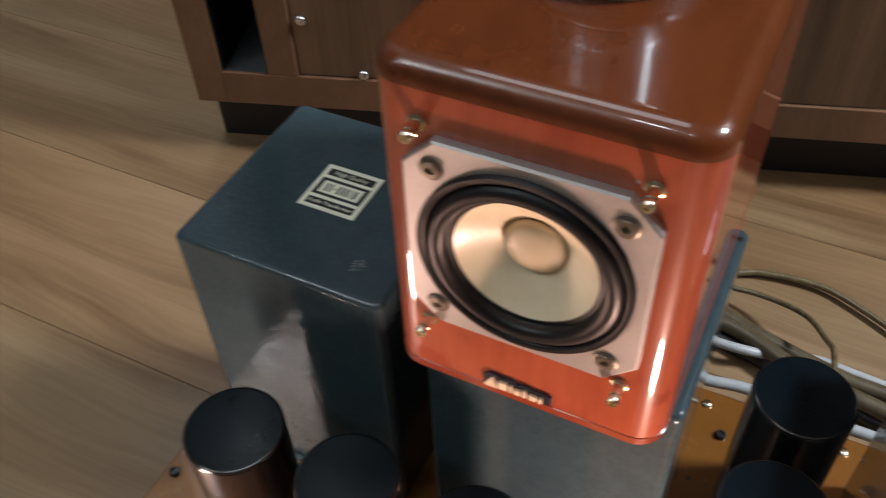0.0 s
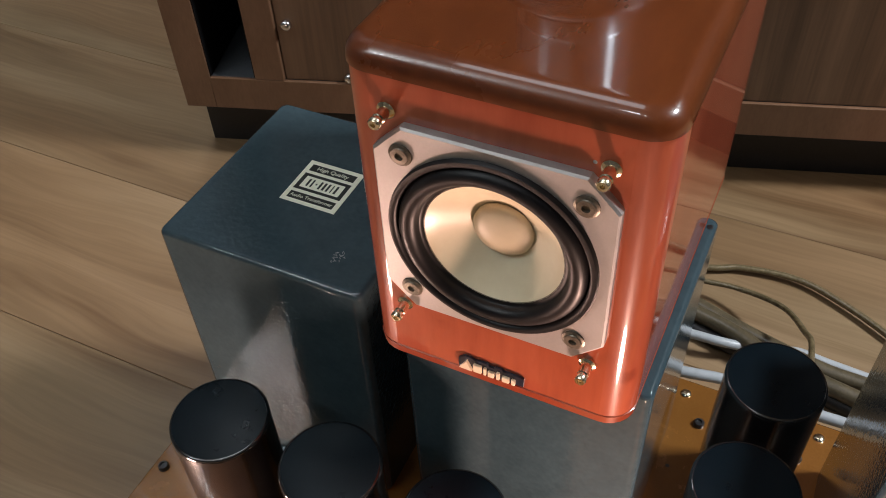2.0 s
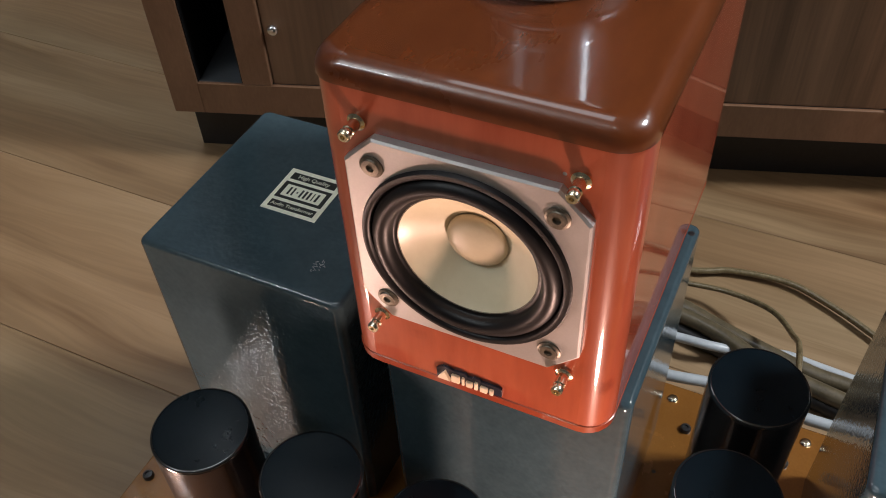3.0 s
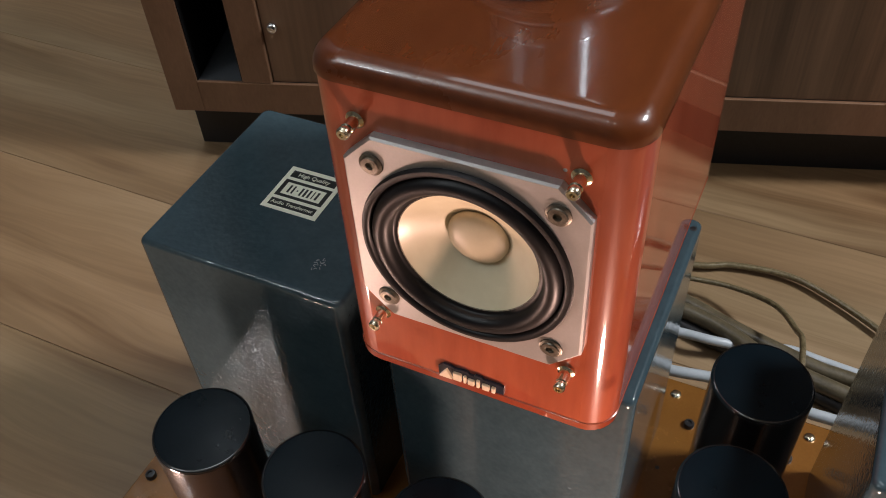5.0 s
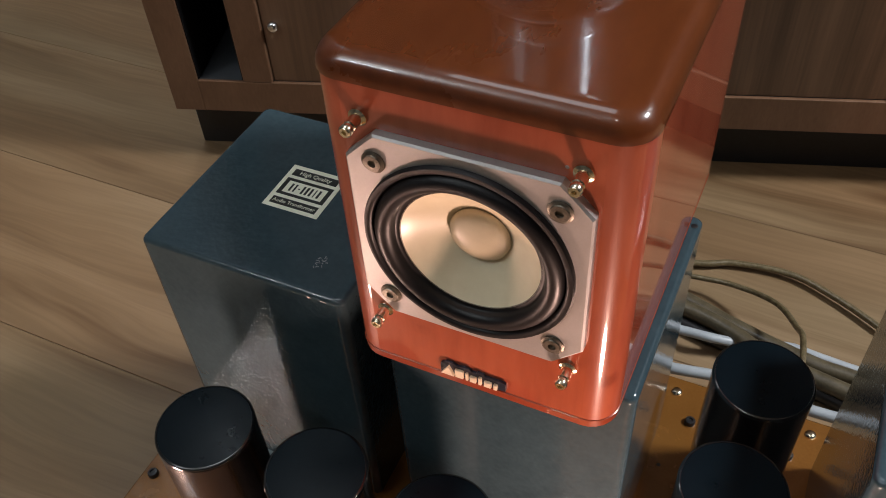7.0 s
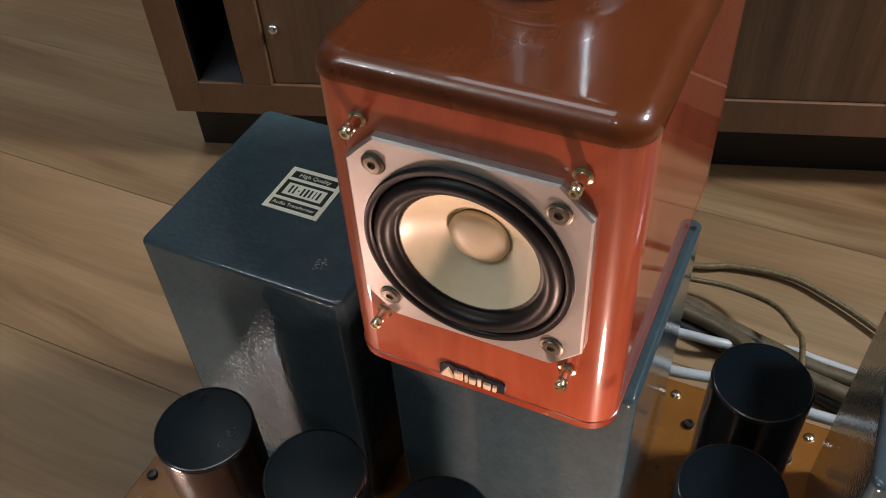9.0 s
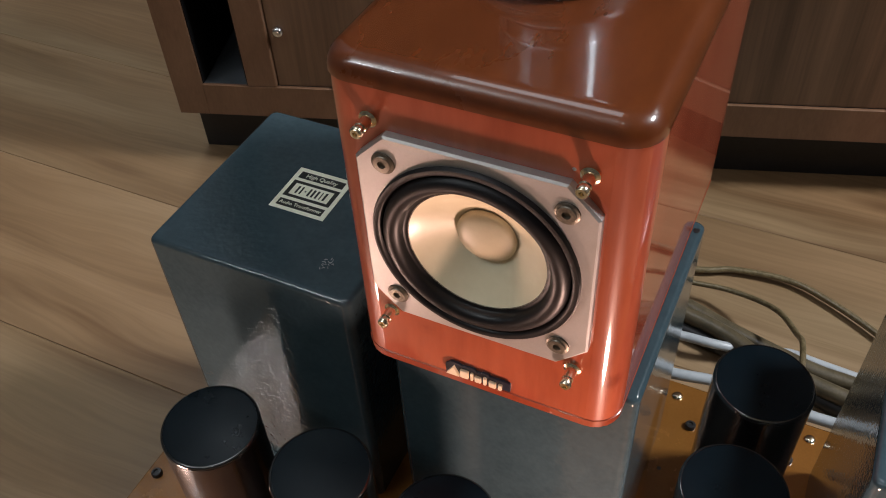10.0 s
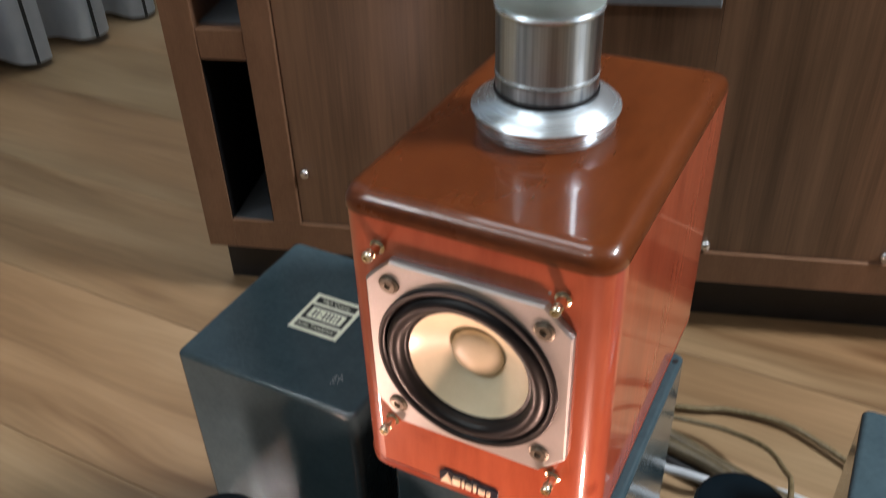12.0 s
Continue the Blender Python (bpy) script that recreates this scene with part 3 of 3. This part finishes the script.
def rim(half, cut, y):
    """Square with cut corners, sampled by angle, so that a round hole can be joined to it."""
    out = []
    for i in range(N):
        a = 2 * math.pi * (i + 0.5) / N
        c, s = math.cos(a), math.sin(a)
        r = min(half / max(abs(c), 1e-6), half / max(abs(s), 1e-6), (2 * half - cut) / (abs(c) + abs(s)))
        out.append(bm.verts.new((r * c, y, 0.36 + r * s)))
    return out


def ring_at(r, y):
    return [bm.verts.new((r * math.cos(2 * math.pi * (i + 0.5) / N), y, 0.36 + r * math.sin(2 * math.pi * (i + 0.5) / N))) for i in range(N)]


loops = [rim(F, K, 0.0040), rim(F, K, 0.0008), rim(F - 0.0008, K - 0.0003, 0.0), ring_at(RI + 0.0006, 0.0), ring_at(RI, 0.0006), ring_at(RI, 0.0040)]
for a, b in zip(loops, loops[1:]):
    for i in range(N):
        bm.faces.new((a[i], a[(i + 1) % N], b[(i + 1) % N], b[i]))
driver = part("driver_flange", bm, FLANGE, speaker, "silver square driver flange with cut corners", smooth=25)
roll = [(0.0423, 0.0003), (0.0423, -0.0012), (0.0418, -0.0020), (0.0402, -0.0021), (0.0392, -0.0014), (0.0386, 0.0006)]
roll += [(0.0345 + 0.0040 * math.cos(radians(a)), 0.0010 - 0.0042 * math.sin(radians(a))) for a in range(0, 181, 15)]
roll += [(0.0302, 0.0014), (0.0294, 0.0018), (0.0284, 0.0020)]
part("surround", lathe(roll, 72, "y", C, close=False), RUBBER, driver, "black rubber surround")
part("cone", lathe([(0.0287, 0.0019)] + [(0.0287 - 0.0168 * t / 8, 0.0019 + 0.0117 * (t / 8) ** 0.85) for t in range(1, 9)], 72, "y", C, close=False), CONE, driver, "cream wood-sheet cone")
part("dust_cap", lathe([(0.0126, 0.0128), (0.0124, 0.0118)] + [(0.0122 * math.cos(radians(a)), 0.0117 - 0.0034 * math.sin(radians(a))) for a in range(10, 91, 10)], 56, "y", C, close=False), DUST_CAP, driver, "domed tan centre cap")
for sx in (-1, 1):
    for sz in (-1, 1):
        at = (sx * 0.035, 0, 0.36 + sz * 0.035)
        part("flange_screw", lathe([(0.0047, 0.0), (0.0047, -0.0006), (0.0041, -0.0009), (0.0037, -0.0010), (0.0034, -0.0015), (0.0016, -0.0016), (0.0014, -0.0006), (0.0, -0.0006)], 24, "y", at, close=False), SCREW, driver, "dull zinc socket screw")
PIN = [(0.0040, 0.0), (0.0040, -0.0012), (0.0031, -0.0018), (0.0026, -0.0020), (0.0026, -0.0078), (0.0021, -0.0083), (0.0021, -0.0092), (0.0027, -0.0098), (0.0027, -0.0118), (0.0021, -0.0126), (0.0010, -0.0126), (0.0009, -0.0108), (0.0, -0.0108)]
for x, z in ((-0.0412, 0.4105), (0.0408, 0.4105), (-0.0412, 0.3085), (0.0408, 0.3085)):
    part("grille_pin", lathe([(r * 0.9, h * 0.82 + FRONT) for r, h in PIN], 22, "y", (x, 0, z), close=False), BRASS, speaker, "polished brass grille pin")

# badge: emblem and strokes as plain raised shapes
edge = [(-0.0165, 0.2786), (0.0142, 0.2786), (0.0142, 0.2836), (0.0128, 0.2843), (0.0048, 0.2843), (0.0040, 0.2854), (0.0010, 0.2854), (0.0004, 0.2845), (-0.0018, 0.2845), (-0.0024, 0.2858), (-0.0050, 0.2858), (-0.0085, 0.2852), (-0.0105, 0.2862), (-0.0140, 0.2862), (-0.0165, 0.2838)]
bm = bmesh.new()
rear = [bm.verts.new((x, FRONT - 0.0001, z)) for x, z in edge]
front = [bm.verts.new((x, FRONT - 0.0013, z)) for x, z in edge]
bm.faces.new(front)
bm.faces.new(rear[::-1])
for i in range(len(edge)):
    k = (i + 1) % len(edge)
    bm.faces.new((front[i], front[k], rear[k], rear[i]))
badge = part("badge", bm, BADGE, speaker, "dark navy badge with ivory raised marks", smooth=0)
bm = bmesh.new()
tri = [(-0.0158, 0.2788), (-0.0096, 0.2788), (-0.0122, 0.2846)]
front = [bm.verts.new((x, FRONT - 0.0026, z)) for x, z in tri]
rear = [bm.verts.new((x, FRONT - 0.0012, z)) for x, z in tri]
bm.faces.new(front)
bm.faces.new(rear[::-1])
for i in range(3):
    bm.faces.new((front[i], front[(i + 1) % 3], rear[(i + 1) % 3], rear[i]))
part("emblem", bm, IVORY, badge, "ivory triangular emblem")
for x, w, low, high in ((-0.0072, 0.0040, 0.2788, 0.2838), (-0.0036, 0.0013, 0.2788, 0.2836), (-0.0007, 0.0030, 0.2788, 0.2824), (0.0026, 0.0016, 0.2788, 0.2836), (0.0062, 0.0034, 0.2788, 0.2824), (0.0098, 0.0018, 0.2788, 0.2824)):
    part("stroke", box(x - w / 2, FRONT - 0.0026, low, x + w / 2, FRONT - 0.0012, high, 0.0004), IVORY, badge)

# ---- turned steel stand with a glass cup on the loudspeaker ----
stand = base("steel_pedestal", pose(-0.0038, 0.0935, ROOF), "turned steel pedestal with a frosted glass cup on the loudspeaker", "ornament")
part("base_ring", lathe([(0.0314, 0.0), (0.0319, 0.0006), (0.0325, 0.0080), (0.0336, 0.0087), (0.0339, 0.0091), (0.0335, 0.0096), (0.0248, 0.0158), (0.0236, 0.0161)], 72), ALU, stand, "bevelled aluminium foot ring")
# added black ring draws the shade of the groove below the collar
part("gasket", lathe([(0.0230, 0.0160), (0.0236, 0.0163), (0.0236, 0.0175), (0.0228, 0.0178)], 72), RUBBER, stand, "thin black ring drawing the shaded groove")
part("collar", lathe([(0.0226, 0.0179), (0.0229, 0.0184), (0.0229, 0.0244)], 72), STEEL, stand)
part("groove_ring", lathe([(0.0228, 0.0245), (0.0232, 0.0249), (0.0232, 0.0258), (0.0228, 0.0263)], 72), ALU, stand)
part("barrel", lathe([(0.0229, 0.0264), (0.0229, 0.0536)], 72), STEEL, stand, "polished steel barrel with reflection streaks painted in")
part("top_ring", lathe([(0.0229, 0.0537), (0.0235, 0.0541), (0.0238, 0.0554), (0.0232, 0.0563)], 72), ALU, stand)
part("glass_cup", lathe([(0.0226, 0.0564), (0.0238, 0.0575), (0.0240, 0.0830), (0.0232, 0.0836), (0.0190, 0.0830), (0.0188, 0.0605), (0.0, 0.0600)], 64), FROST, stand, "pale frosted glass cup")
part("cup_core", lathe([(0.0, 0.0840), (0.0120, 0.0835), (0.0125, 0.0820), (0.0125, 0.0607)], 40, close=False), STEEL, stand, "bright metal core inside the glass")

# ---- cables on the floor behind the amplifier ----
def cable(name, pts, radius, material, label, cat="cable", flat=1.0):
    return solo(name, tube(pts, radius, 10, flat), material, label, cat, "cables behind the amplifier")


cable("speaker_cable", [(-0.16, 0.335, 0.006), (-0.06, 0.352, 0.006), (0.045, 0.377, 0.006), (0.078, 0.390, 0.006), (0.126, 0.395, 0.006), (0.165, 0.382, 0.006), (0.207, 0.359, 0.006), (0.27, 0.318, 0.006), (0.31, 0.25, 0.02), (0.31, 0.19, 0.045)], 0.0029, CLEAR_BROWN, "amber two-core loudspeaker cable in a wide loop")
cable("speaker_cable", [(-0.12, 0.345, 0.006), (-0.03, 0.350, 0.006), (0.050, 0.351, 0.016), (0.084, 0.349, 0.021), (0.119, 0.332, 0.032), (0.138, 0.302, 0.044), (0.145, 0.275, 0.057), (0.150, 0.215, 0.058), (0.150, 0.184, 0.050)], 0.0024, CLEAR_BROWN, "thin amber cable rising to the amplifier")
cable("power_cable", [(-0.14, 0.375, 0.008), (-0.02, 0.349, 0.008), (0.052, 0.329, 0.008), (0.093, 0.316, 0.008), (0.155, 0.301, 0.008), (0.193, 0.298, 0.008), (0.30, 0.294, 0.008)], 0.0068, DARK_CABLE, "thick smoky brown cable lying straight on the floor")
cable("mains_lead", [(-0.10, 0.330, 0.007), (0.0, 0.318, 0.007), (0.054, 0.304, 0.007), (0.11, 0.291, 0.007), (0.167, 0.275, 0.007), (0.23, 0.262, 0.007), (0.32, 0.25, 0.007)], 0.0066, BLACK_CABLE, "thick black mains lead beside a pale cable")
cable("signal_cable", [(-0.10, 0.240, 0.006), (0.0, 0.243, 0.012), (0.060, 0.246, 0.018), (0.090, 0.251, 0.018), (0.125, 0.251, 0.018), (0.161, 0.247, 0.018), (0.200, 0.246, 0.018), (0.30, 0.24, 0.008)], 0.0046, WHITE_CABLE, "pale grey cable along the back of the amplifier")
cable("signal_cable", [(-0.08, 0.282, 0.018), (0.03, 0.284, 0.019), (0.060, 0.286, 0.019), (0.080, 0.287, 0.019), (0.100, 0.294, 0.014), (0.120, 0.307, 0.0045), (0.140, 0.314, 0.0042), (0.165, 0.312, 0.0042), (0.21, 0.309, 0.0042), (0.29, 0.306, 0.0042)], 0.0040, WHITE_CABLE, "pale grey cable passing under a thick cable")
cable("power_cable", [(-0.10, 0.312, 0.016), (0.02, 0.313, 0.017), (0.056, 0.310, 0.018), (0.088, 0.302, 0.018), (0.13, 0.284, 0.019), (0.22, 0.268, 0.018)], 0.0070, DARK_CABLE, "thick smoky brown cable lying over the other cables")

# ---- floor strips ----
W, L = 0.1886, 3.90
strip = mesh_of("floor_strip", box(0, 0.0002, -0.009, L - 0.0004, W - 0.0002, 0, 0.0006, 1), FLOOR, 0)
rows = range(math.floor((Y0 - 0.08) / W), math.ceil((Y1 - 0.08) / W))
for r in rows:
    x = X0 - 0.15 - (r * 0.377) % 0.09
    while x < X1:
        ob = new("floor_strip", strip)
        ob.parent = floor
        ob.location = (x, 0.08 + r * W, 0)
        x += L
